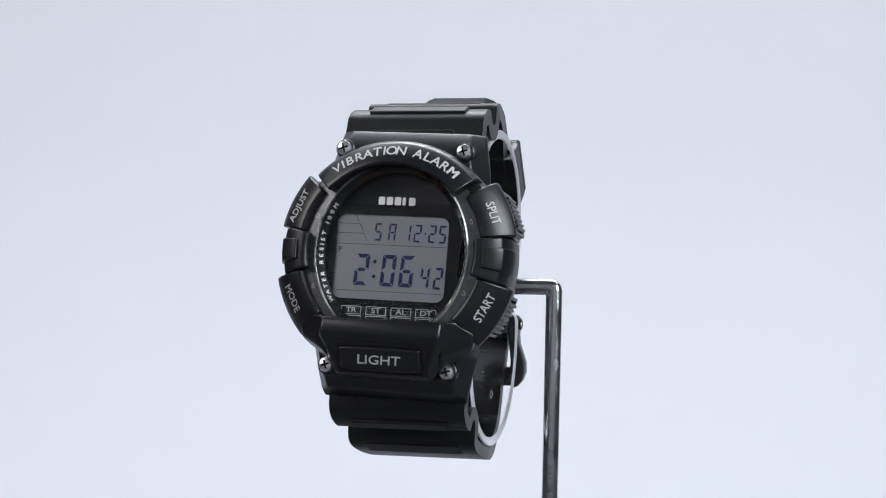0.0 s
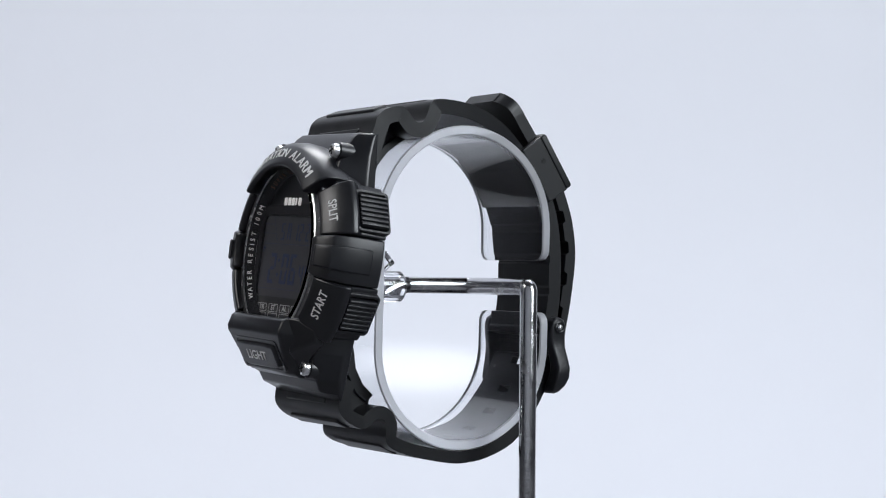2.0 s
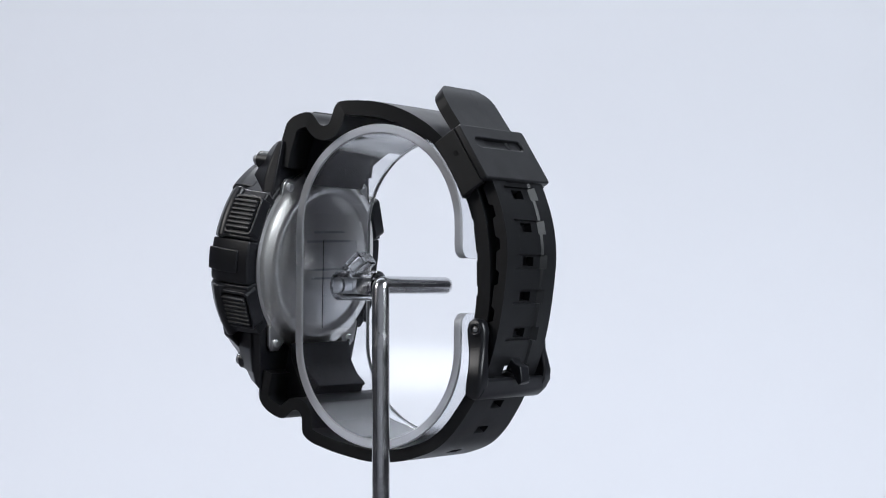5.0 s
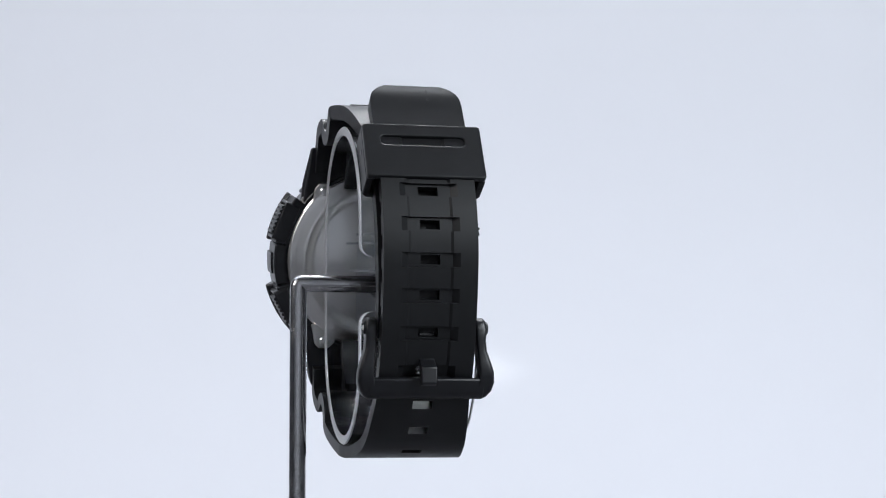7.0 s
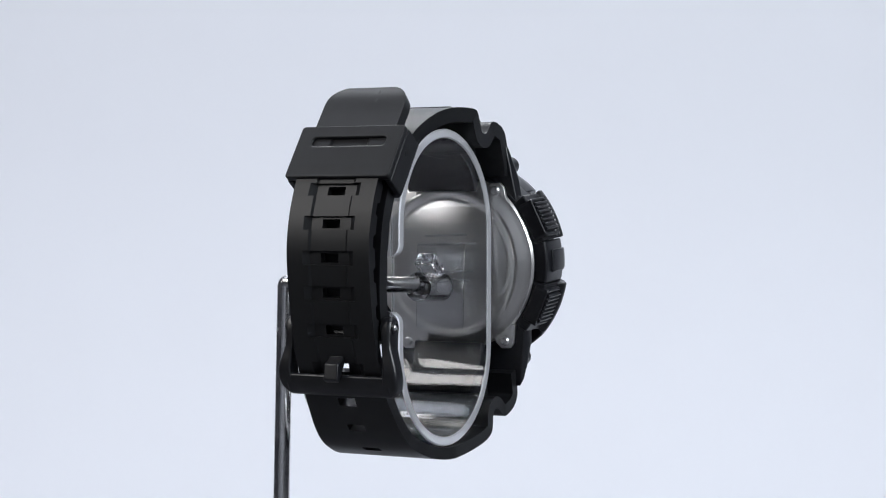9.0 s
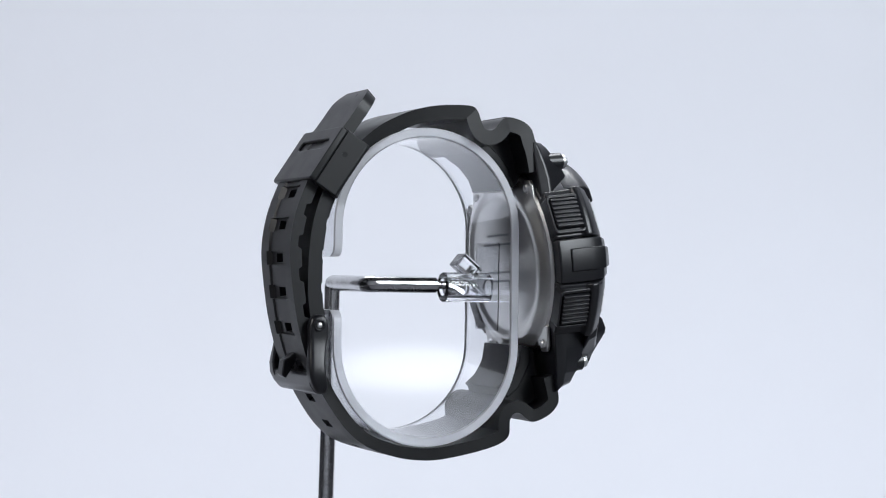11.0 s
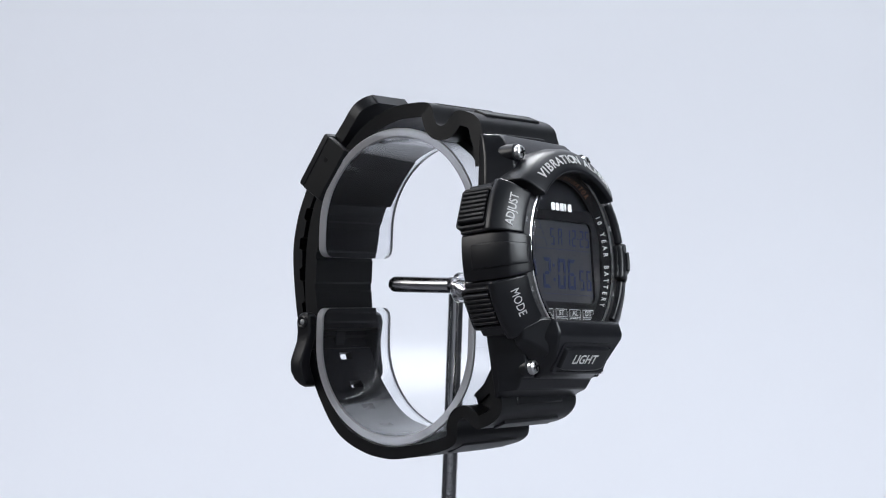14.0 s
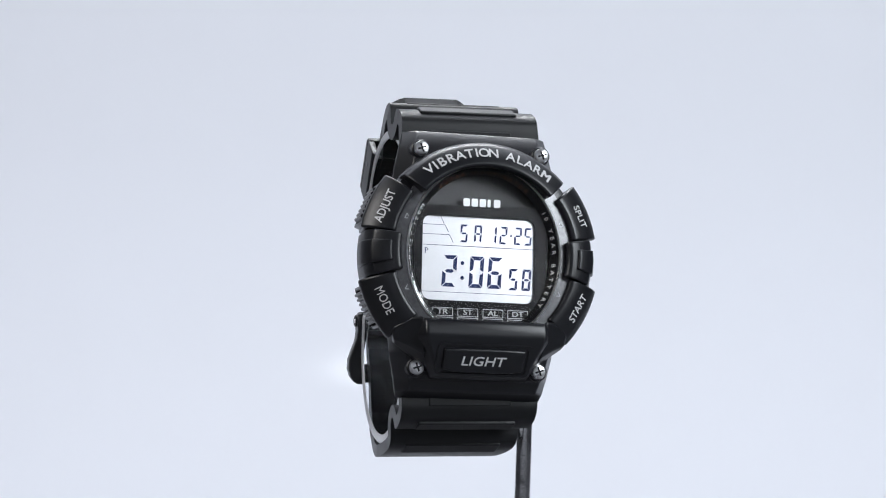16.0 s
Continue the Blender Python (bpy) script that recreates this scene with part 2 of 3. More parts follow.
def build_case(watch):
    body = lathe([(15.4, -8), (19.6, -8), (20.6, -7), (20.8, -2), (20.2, 0.2), (18.5, 1.0), (16.2, 1.0), (15.4, 0.4)], cv=CV, steps=72)
    head_part("case_body", body, RESIN, watch, "black resin watch case")
    # sloping plates that reach from the bezel to the strap
    top = across([(9, -7.8), (9, -0.6), (17, -0.5), (20.2, -1.5), (23.4, -3.6), (24.5, -4.7), (24.8, -7.6)],
                 lambda v: 16.3 if v < 14 else 16.3 - (v - 14) * 0.22, 2.6, 0.3)
    head_part("upper_lug", top, RESIN, watch, bevel=0.35)
    low = across([(-9, -7.8), (-9, 0.3), (-17.5, -0.6), (-21.9, -1.6), (-22.3, -2.5), (-24.3, -3.7), (-25.0, -5.7), (-25.8, -7.6)],
                 lambda v: 16.3 if v > -15 else 16.3 - (-15 - v) * 0.22, 2.2, 0.3)
    head_part("lower_lug", low, RESIN, watch, bevel=0.35)
    arch = lathe([(16.1, 0.6), (15.8, 4.9), (16.2, 5.4), (16.8, 5.2), (19.8, 3.55), (20.7, 2.3), (21.0, 0.2), (20.8, -2.6), (16, -2.6)], 42.5, 138.5, 40, cv=CV)
    arch = head_part("upper_bezel", arch, RESIN, watch, "arched black bezel with silver lettering", bevel=0.25)

    bm = arc_lettering("VIBRATION ALARM", 2.75, 18.4, 127, 53, 4.4, cv=CV, bold=0.035, lean=28.8)
    head_part("lettering", bm, WHITE, arch, "silver-white words VIBRATION ALARM", smooth=0)
    # lower bezel with the light button
    prof = [(-11.8, 0.0), (-11.7, 4.8), (-12.2, 5.4), (-14.3, 6.0), (-15.2, 5.75), (-18.95, 3.45), (-21.6, 1.7), (-22.4, -0.4), (-22.4, -2.0)]
    wide = across(prof, lambda v: 12.6 if v > -16 else 12.6 - (-16 - v) * 0.55, 1.4)
    lower = head_part("lower_bezel", wide, RESIN, watch, bevel=0.4)
    for s in (-1, 1):
        wing = loops(bmesh.new(), [[(s * u, v, d) for u, v, d in r] for r in (
            [(11.5, -11.4, -1), (11.5, -11.4, 4.7), (11.0, -18, 3.2), (9.5, -21.4, -1)],
            [(13.4, -11.4, -1), (13.4, -11.4, 3.6), (13.6, -16.5, 2.1), (13.2, -18.2, -1)],
            [(16.6, -13.2, -1), (16.6, -13.2, 1.4), (16.4, -15.4, 0.9), (16.2, -16.0, -1)])])
        head_part("bezel_wing", wing, RESIN, watch, bevel=0.45)
    slope = Matrix.Translation((0, -18.85, 3.55)) @ Matrix.Rotation(radians(31.8), 4, "X")
    frame_bm = loops(bmesh.new(), [[(u, v, -1.2) for u, v in rounded(-8.9, -3.3, 8.9, 3.2, 1.0)], [(u, v, 0.1) for u, v in rounded(-8.9, -3.3, 8.9, 3.2, 1.0)],
                                   [(u, v, 0.1) for u, v in rounded(-8.2, -2.9, 8.2, 2.75, 0.8)], [(u, v, -0.5) for u, v in rounded(-8.2, -2.9, 8.2, 2.75, 0.8)]])
    part("button_surround", frame_bm, RESIN, lower, xf=HEAD @ slope)
    outline = [(-8.0, -2.1), (-5.5, -2.6), (-2, -2.85), (2, -2.85), (5.5, -2.6), (8.0, -2.1), (8.0, 2.3), (4, 2.55), (-4, 2.55), (-8.0, 2.3)]
    button = part("light_button", frustum(outline, -0.6, 0.65, 0.5), RESIN, watch, "wide black push button", HEAD @ slope, bevel=0.3)
    bm = lettering("LIGHT", 2.65, -0.3, -0.1, 0.68, bold=0.025, stretch=1.12, shear=0.12)
    part("lettering", bm, WHITE, button, "silver-white word LIGHT", HEAD @ slope, smooth=0)


WORDS = {(1, 1): ("SPLIT", 23.1, -66, 20.2), (1, -1): ("START", -27.0, 62, 20.7), (-1, 1): ("ADJUST", 157.2, 66, 20.3), (-1, -1): ("MODE", 207.2, -62, 20.8)}


def build_guards(watch):
    """The two flanks: a proud middle guard with a raised pad between two faceted blocks that shield the ribbed pushers."""
    for sgn in (1, -1):
        prof = [(15.6, 0.5), (15.8, 3.7), (16.4, 4.25), (18.2, 4.0), (20.9, 2.0), (22.0, -1.0), (21.8, -8.0), (17, -8.0)]
        a0, a1 = (-13.5, 10) if sgn > 0 else (170, 193.5)
        guard = head_part("side_guard", lathe(prof, a0, a1, 10, cv=CV), RESIN, watch, bevel=0.35)
        pad = [(17.6, 3.8), (17.8, 4.5), (18.4, 4.45), (21.2, 2.4), (22.4, -1.0), (22.2, -5.6), (20.5, -5.6)]
        p0, p1 = (-7.5, 4.5) if sgn > 0 else (175.5, 187.5)
        head_part("raised_pad", lathe(pad, p0, p1, 6, cv=CV), RESIN, guard, bevel=0.25)
        for up, (b0, b1) in ((1, (10.4, 38)), (-1, (-43.5, -13.9))):
            if sgn < 0:
                b0, b1 = 180 - b1, 180 - b0
            tuck = 0.0 if up > 0 else 0.45
            prof = [(16.9, 0.4), (17.0, 2.9), (17.5, 3.4), (18.5 + tuck, 3.2), (21.7 + tuck, 1.05), (23.0 + tuck, -0.7), (23.0 + tuck, -1.9), (22.2, -2.5), (21.9, -8.2), (17, -8.2)]
            block = head_part("button_guard", lathe(prof, b0, b1, 12, cv=CV), RESIN, watch, bevel=0.4)
            word, wa, turn, r = WORDS[sgn, up]
            a = radians(wa)
            at = (r * math.cos(a), CV + r * math.sin(a), 3.24 - (r - 18.5 - tuck) * 0.672)
            bm = lettering(word, 2.45, *at, turn, 0.025, stretch=0.78)
            lean = Matrix.Translation(at) @ Matrix.Rotation(radians(33.9), 4, Vector((-math.sin(a), math.cos(a), 0))) @ Matrix.Translation(at).inverted()
            part("lettering", bm, WHITE, block, "white word " + word, HEAD @ lean, smooth=0)
            turn_a = 23 if up > 0 else -27
            local = Matrix.Translation((0, CV, -5.0)) @ Matrix.Rotation(radians(turn_a if sgn > 0 else 180 - turn_a), 4, "Z")
            ribs = [(18.5, -3.3)]
            for k in range(7):
                v0 = -3.25 + k * 0.93
                ribs += [(22.75, v0), (23.15, v0 + 0.2), (23.15, v0 + 0.56), (22.75, v0 + 0.76)]
            part("push_button", prism(ribs + [(18.5, 3.3)], -3.0, 2.7), RESIN, watch, "ribbed black push button", HEAD @ local, bevel=0.08)
            rim = loops(bmesh.new(), [[(u, v, d) for v, d in rounded(-4.2, -3.6, 4.2, 3.4, 0.9)] for u in (19.5, 22.6)] +
                        [[(u, v, d) for v, d in rounded(-3.55, -3.2, 3.55, 2.9, 0.7)] for u in (22.6, 20.5)])
            part("button_frame", rim, RESIN, watch, "", HEAD @ local, bevel=0.2)


def build_screw(watch, u, v):
    head = lathe([(0.02, -2.2), (1.3, -2.2), (1.42, -0.3), (1.25, 0.2), (0.9, 0.4), (0.02, 0.46)], steps=24, cu=u, cv=v)
    s = head_part("screw", head, SCREW, watch, "polished steel cross-head screw")
    # raised black bars stand in for the shade inside the cross slot
    cross = bmesh.new()
    for a in (20, 110):
        m = Matrix.Translation((u, v, 0)) @ Matrix.Rotation(radians(a), 4, "Z")
        b2 = prism([(-0.85, -0.17), (0.85, -0.17), (0.85, 0.17), (-0.85, 0.17)], 0.2, 0.49)
        b2.transform(m)
        me = bpy.data.meshes.new("tmp")
        b2.to_mesh(me)
        cross.from_mesh(me)
        bpy.data.meshes.remove(me)
        b2.free()
    head_part("slot", cross, DIAL, s)
    well = lathe([(0.5, -4.0), (0.5, -0.9), (1.6, -0.7), (1.8, -0.9), (1.85, -4.0)], steps=24, cu=u, cv=v)
    head_part("screw_well", well, RESIN, watch)


# seven strokes of a digit in unit coordinates: which are dark for each sign
STROKES = {"0": "abcdef", "1": "bc", "2": "abged", "3": "abgcd", "4": "fgbc", "5": "afgcd", "6": "afgedc", "7": "abc", "8": "abcdefg",
           "9": "abcdfg", "S": "afgcd", "A": "abcefg", "-": "g"}


def stroke_shape(k, w, h, t):
    """Outline of one stroke of a digit, w by h, with strokes of thickness t and slanted gaps."""
    g = t * 0.16
    m = h / 2
    if k == "a":
        return [(g, h), (w - g, h), (w - t - g * 0.2, h - t), (t + g * 0.2, h - t)]
    if k == "d":
        return [(g, 0), (t + g * 0.2, t), (w - t - g * 0.2, t), (w - g, 0)]
    if k == "g":
        return [(g * 1.5 + t * 0.4, m), (t + g, m + t * 0.45), (w - t - g, m + t * 0.45), (w - g * 1.5 - t * 0.4, m), (w - t - g, m - t * 0.45), (t + g, m - t * 0.45)]
    if k in "fe":
        q = [(0, m + g * 0.8), (t * 0.9, m + t * 0.5 + g), (t, h - t - g), (0, h - g)]
    else:
        q = [(w, m + g * 0.8), (w - t * 0.9, m + t * 0.5 + g), (w - t, h - t - g), (w, h - g)]
    return q if k in "fb" else [(u, h - v) for u, v in q]


def digit(u, v, w, h, t, sign, parent, d, lean=0.06):
    """One sign of the display; its strokes are parts. Returns stroke name to object."""
    made = {}
    for k in STROKES[sign] if sign != "*" else "abcdefg":
        q = [(u + a + b * lean, v + b) for a, b in stroke_shape(k, w, h, t)]
        made[k] = head_part("lcd_segment", prism(q, d, d + 0.04), INK, parent, smooth=0)
    return made


def line(bm, pts, t, d):
    for (u0, v0), (u1, v1) in zip(pts, pts[1:]):
        n = Vector((v0 - v1, u1 - u0)).normalized() * t / 2
        prism([(u0 + n.x, v0 + n.y), (u0 - n.x, v0 - n.y), (u1 - n.x, v1 - n.y), (u1 + n.x, v1 + n.y)], d, d + 0.03, bm)
    return bm


LCD_TOP = 0.30
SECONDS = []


def build_face(watch):
    flange = lathe([(14.3, 0.2), (14.3, 2.6), (14.5, 2.95), (14.75, 2.8), (14.8, 0.2)], steps=96, cv=CV, tall=TALL)
    head_part("chrome_ring", flange, SCREW, watch, "thin polished steel ring round the glass")
    fl = lathe([(14.8, 0.2), (14.8, 2.65), (17.1, 2.2), (17.1, 0.2)], steps=96, cv=CV, tall=TALL)
    grey = head_part("flange", fl, FLANGE, watch, "dark satin metal ring with small arrow marks")
    for a in (22.5, 157.5, -26, 206):
        r = 15.9
        tri = [(r * math.cos(radians(a)) + 0.5 * math.cos(radians(b)), CV + r * math.sin(radians(a)) + 0.6 * math.sin(radians(b))) for b in (90, 210, 330)]
        tri.append(tri[0])
        head_part("arrow_mark", line(bmesh.new(), tri, 0.16, 2.5), GREY_INK, grey, smooth=0)
    # dial plate with a window for the display
    win = rounded(-11.3, -7.9, 10.2, 7.8, 1.6)
    n = len(win)
    outer = []
    for u, v in win:
        a = math.atan2((v - CV) / TALL, u)
        outer.append((14.4 * math.cos(a), CV + 14.4 * TALL * math.sin(a)))
    dial = loops(bmesh.new(), [[(u, v, 0.0) for u, v in outer], [(u, v, 0.75) for u, v in outer], [(u, v, 0.75) for u, v in win], [(u, v, 0.0) for u, v in win]], closed=True)
    dial = head_part("dial", dial, DIAL, watch, "glossy black dial with white and copper print", smooth=0)
    rim = lathe([(13.2, 0.76), (14.25, 2.5), (14.29, 0.7)], steps=96, cv=CV, tall=TALL)
    head_part("dial_rim", rim, DIAL, dial)
    head_part("lettering", arc_lettering("WATER RESIST 100M", 1.3, 13.66, 216, 148, 1.62, cv=CV, bold=0.012, lean=-58, tall=TALL), WHITE, dial, "white words WATER RESIST 100M", smooth=0)
    head_part("lettering", arc_lettering("10 YEAR BATTERY", 1.3, 13.66, 32, -36, 1.62, cv=CV, bold=0.012, lean=-58, tall=TALL), WHITE, dial, "white words 10 YEAR BATTERY", smooth=0)
    head_part("lettering", arc_lettering("SUPER ILLUMINATOR", 1.3, 13.5, 127, 53, 1.4, cv=CV, bold=0.008, lean=-58, tall=TALL), ORANGE, dial, "copper words SUPER ILLUMINATOR", smooth=0)
    for u in (-3.05, -1.5, 0.05, 1.25, 2.8):
        w = 0.3 if abs(u - 1.25) < 0.01 else 0.62
        head_part("logo_bar", prism(rounded(u - w, 9.75, u + w, 11.25, 0.28), 0.75, 0.8), WHITE, dial, smooth=0)
    for u, word in ((-7.25, "TR"), (-2.45, "ST"), (2.35, "AL"), (7.1, "DT")):
        box = [(u - 1.9, -10.75), (u + 1.9, -10.75), (u + 1.9, -9.3), (u - 1.9, -9.3), (u - 1.9, -10.75)]
        bm = line(bmesh.new(), box, 0.11, 0.76)
        line(bm, [(u - 1.9, -12.2), (u - 1.9, -11.05), (u + 1.9, -11.05), (u + 1.9, -12.2)], 0.11, 0.76)
        lettering(word, 1.35, u, -10.03, 0.79, bold=0.01, bm=bm, stretch=1.25)
        head_part("mode_box", bm, GREY_INK, dial, "white outlined box with the letters " + word, smooth=0)
    lcd = head_part("lcd_panel", prism(rounded(-11.4, -8.0, 10.3, 7.9, 1.5), -0.4, LCD_TOP), LCD, watch, "silver-grey liquid crystal display with dark digits", smooth=0)
    d = LCD_TOP + 0.06
    bm = line(bmesh.new(), [(-11.3, 2.3), (10.2, 2.3)], 0.09, d)
    line(bm, [(-11.3, -6.35), (10.2, -6.35)], 0.07, d)
    for pts in ([(-7.9, 7.8), (-7.2, 6.4)], [(-11.3, 6.1), (-7.0, 6.1), (-6.3, 4.8)], [(-11.3, 4.3), (-6.1, 4.3), (-5.4, 2.9)]):
        line(bm, pts, 0.09, d)
    lettering("P", 1.5, -10.45, 1.15, d, bold=0.0, bm=bm)
    head_part("printed_lines", bm, INK, lcd, smooth=0)
    for u, s in ((-4.15, "S"), (-1.45, "A"), (3.45, "2"), (6.25, "2"), (8.2, "5")):
        digit(u, 3.05, 1.4, 3.3, 0.36, s, lcd, d)
    digit(1.4, 3.05, 1.4, 3.3, 0.36, "1", lcd, d)
    digit(5.15, 3.05, 0.9, 3.3, 0.5, "-", lcd, d)
    for u, s in ((-7.5, "2"), (-2.35, "0"), (1.2, "6")):
        digit(u, -5.35, 2.65, 5.85, 0.72, s, lcd, d)
    for v in (-0.85, -3.6):
        head_part("lcd_segment", prism([(-3.55 + 0.36 * math.cos(k * 0.5236), v + 0.36 * math.sin(k * 0.5236)) for k in range(12)], d, d + 0.04), INK, lcd, smooth=0)
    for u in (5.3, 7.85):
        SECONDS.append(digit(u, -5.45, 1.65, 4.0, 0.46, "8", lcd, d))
    glass = lathe([(0.02, 2.75), (14.25, 2.75), (14.25, 3.0), (13.9, 3.25), (0.02, 3.3)], steps=96, cv=CV, tall=TALL)
    glass = head_part("crystal", glass, CRYSTAL, watch, "clear mineral glass over the dial", smooth=15)
    glass.visible_shadow = False


def build_back(watch):
    back = lathe([(0.02, -9.9), (12.6, -9.9), (13.2, -9.6), (14.4, -9.6), (15.0, -9.9), (16.2, -9.8), (17.2, -9.0), (18.6, -8.7), (19.0, -8.2), (19.0, -7.8), (0.02, -7.8)], steps=96, cv=CV)
    plate = head_part("case_back", back, STEEL, watch, "brushed steel case back")
    for su in (-1, 1):
        for sv in (-1, 1):
            cu, cv = su * 11.4, -0.2 + sv * 15.8
            tab = [(cu - su * 3.5, cv - sv * 3.2), (cu + su * 2.6, cv - sv * 3.6), (cu + su * 1.9, cv + sv * 0.6), (cu + su * 1.0, cv + sv * 1.6), (cu - su * 1.0, cv + sv * 1.6), (cu - su * 2.2, cv + sv * 0.4)]
            head_part("tab", prism(tab, -8.7, -7.9), STEEL, plate, bevel=0.2)
            sc = lathe([(0.02, -9.35), (0.7, -9.3), (0.95, -9.0), (0.95, -8.5), (0.02, -8.5)], steps=16, cu=cu, cv=cv)
            head_part("screw", sc, SCREW, plate)
    bm = bmesh.new()
    for v, half in ((5.5, 5), (3.6, 7), (-2.2, 6), (-4.0, 4.5)):
        prism([(-half, CV + v), (half, CV + v), (half, CV + v + 0.45), (-half, CV + v + 0.45)], -9.94, -9.9, bm)
    head_part("engraved_lines", bm, GREY_INK, plate, smooth=0)


STEP = 0.45


# ---- straps: outlines in the plane of the watch's side (y back, z up) ----
def strap(name, outline, thick, half, cells, watch, label, notch=lambda s, total: 0.0, bevel=0.4):
    """A moulded strap along its outer line. cells(s) gives per column the height added, or None for a hole."""
    path = smooth_path(outline, STEP)
    total = STEP * (len(path) - 1)
    bm = bmesh.new()
    rows = []
    for i, p in enumerate(path):
        a, b = path[max(0, i - 1)], path[min(len(path) - 1, i + 1)]
        t = (b - a).normalized()
        rows.append((p, Vector((-t.y, t.x)) if thick > 0 else Vector((t.y, -t.x))))
    under = [notch(i * STEP, total) - abs(thick) for i in range(len(path))]

    def vert(i, u, h):
        p, n = rows[i]
        q = p + n * h
        return bm.verts.new((strap_x(q.y) + u, q.x, q.y))
    ncol = None
    grid = []
    for i in range(len(path) - 1):
        s = (i + 0.5) * STEP
        # each cell: its height at both sides, or None for a hole
        grid.append([h if h is None or isinstance(h, tuple) else (h, h) for h in cells(s, total)])
    ncol = len(grid[0])

    def cols(i):
        w = half(i * STEP, total)
        return [-w, -5.6, -4.3, -3.8, -1.9, 1.9, 3.8, 4.3, 5.6, w] if ncol == 9 else [-w, w]
    for i, row in enumerate(grid):
        c0, c1 = cols(i), cols(i + 1)
        for j, h in enumerate(row):
            if h is None:
                continue
            q = [(i, c0[j]), (i, c0[j + 1]), (i + 1, c1[j + 1]), (i + 1, c1[j])]
            a, b = h
            bm.faces.new([vert(k, u, z) for (k, u), z in zip(q, (a, b, b, a))])
            bm.faces.new([vert(k, u, under[k]) for k, u in q][::-1])
            for (ni, nj), (p, q2), own, pick in (((i, j - 1), (q[3], q[0]), (a, a), (1, 1)), ((i, j + 1), (q[1], q[2]), (b, b), (0, 0)),
                                                 ((i - 1, j), (q[0], q[1]), (a, b), (0, 1)), ((i + 1, j), (q[2], q[3]), (b, a), (1, 0))):
                inside = 0 <= ni < len(grid) and 0 <= nj < ncol
                other = grid[ni][nj] if inside else None
                lows = [under[p[0]], under[q2[0]]] if other is None else [other[pick[0]], other[pick[1]]]
                if sum(lows) < sum(own) - 1e-6:
                    wall = [vert(*p, own[0])] + ([vert(*p, lows[0])] if lows[0] < own[0] - 1e-6 else [])
                    wall += ([vert(*q2, lows[1])] if lows[1] < own[1] - 1e-6 else []) + [vert(*q2, own[1])]
                    bm.faces.new(wall)
    bmesh.ops.remove_doubles(bm, verts=bm.verts, dist=0.002)
    return part(name, bm, RESIN_MATT, watch, label, smooth=25, bevel=bevel)


UPPER = [(-22.6, 22.5), (-21.9, 26.0), (-20.9, 28.9), (-20.2, 30.8), (-18.4, 32.2), (-15.4, 32.9), (-13.8, 32.3), (-12.0, 30.3), (-10.2, 30.3), (-9.4, 31.6),
         (-8.5, 33.9), (-7.0, 34.8), (-2.4, 34.8), (2.0, 34.2), (6.4, 32.8), (10.9, 30.4), (14.2, 27.7), (17.2, 24.9), (20.3, 20.8), (22.7, 16.6), (24.4, 11.1), (25.2, 4.5), (25.2, -3.2), (24.4, -9.2), (24.0, -11.2)]
LOWER = [(-25.8, -18.5), (-26.8, -22.0), (-26.8, -24.4), (-25.0, -26.5), (-21.9, -27.9), (-20.4, -27.6), (-18.5, -26.2), (-17.2, -26.3), (-16.4, -27.6), (-16.3, -30.3), (-15.2, -31.7), (-12.8, -32.8),
         (-7.8, -34.1), (-1.2, -35.2), (3.2, -35.2), (7.6, -34.5), (13.1, -32.5), (16.8, -29.6), (19.8, -25.8), (22.5, -21.4), (25.3, -15.3), (27.4, -7.6), (28.7, 1.3), (28.9, 6.8), (28.0, 12.3), (26.3, 17.2),
         (24.2, 21.6), (21.4, 25.6), (18.9, 29.0), (16.4, 32.4), (14.0, 35.8), (12.0, 37.8)]


def taper(points):
    def half(s, total):
        for (s0, w0), (s1, w1) in zip(points, points[1:]):
            if s <= s1:
                return w0 + (w1 - w0) * (s - s0) / (s1 - s0)
        return points[-1][1]
    return half


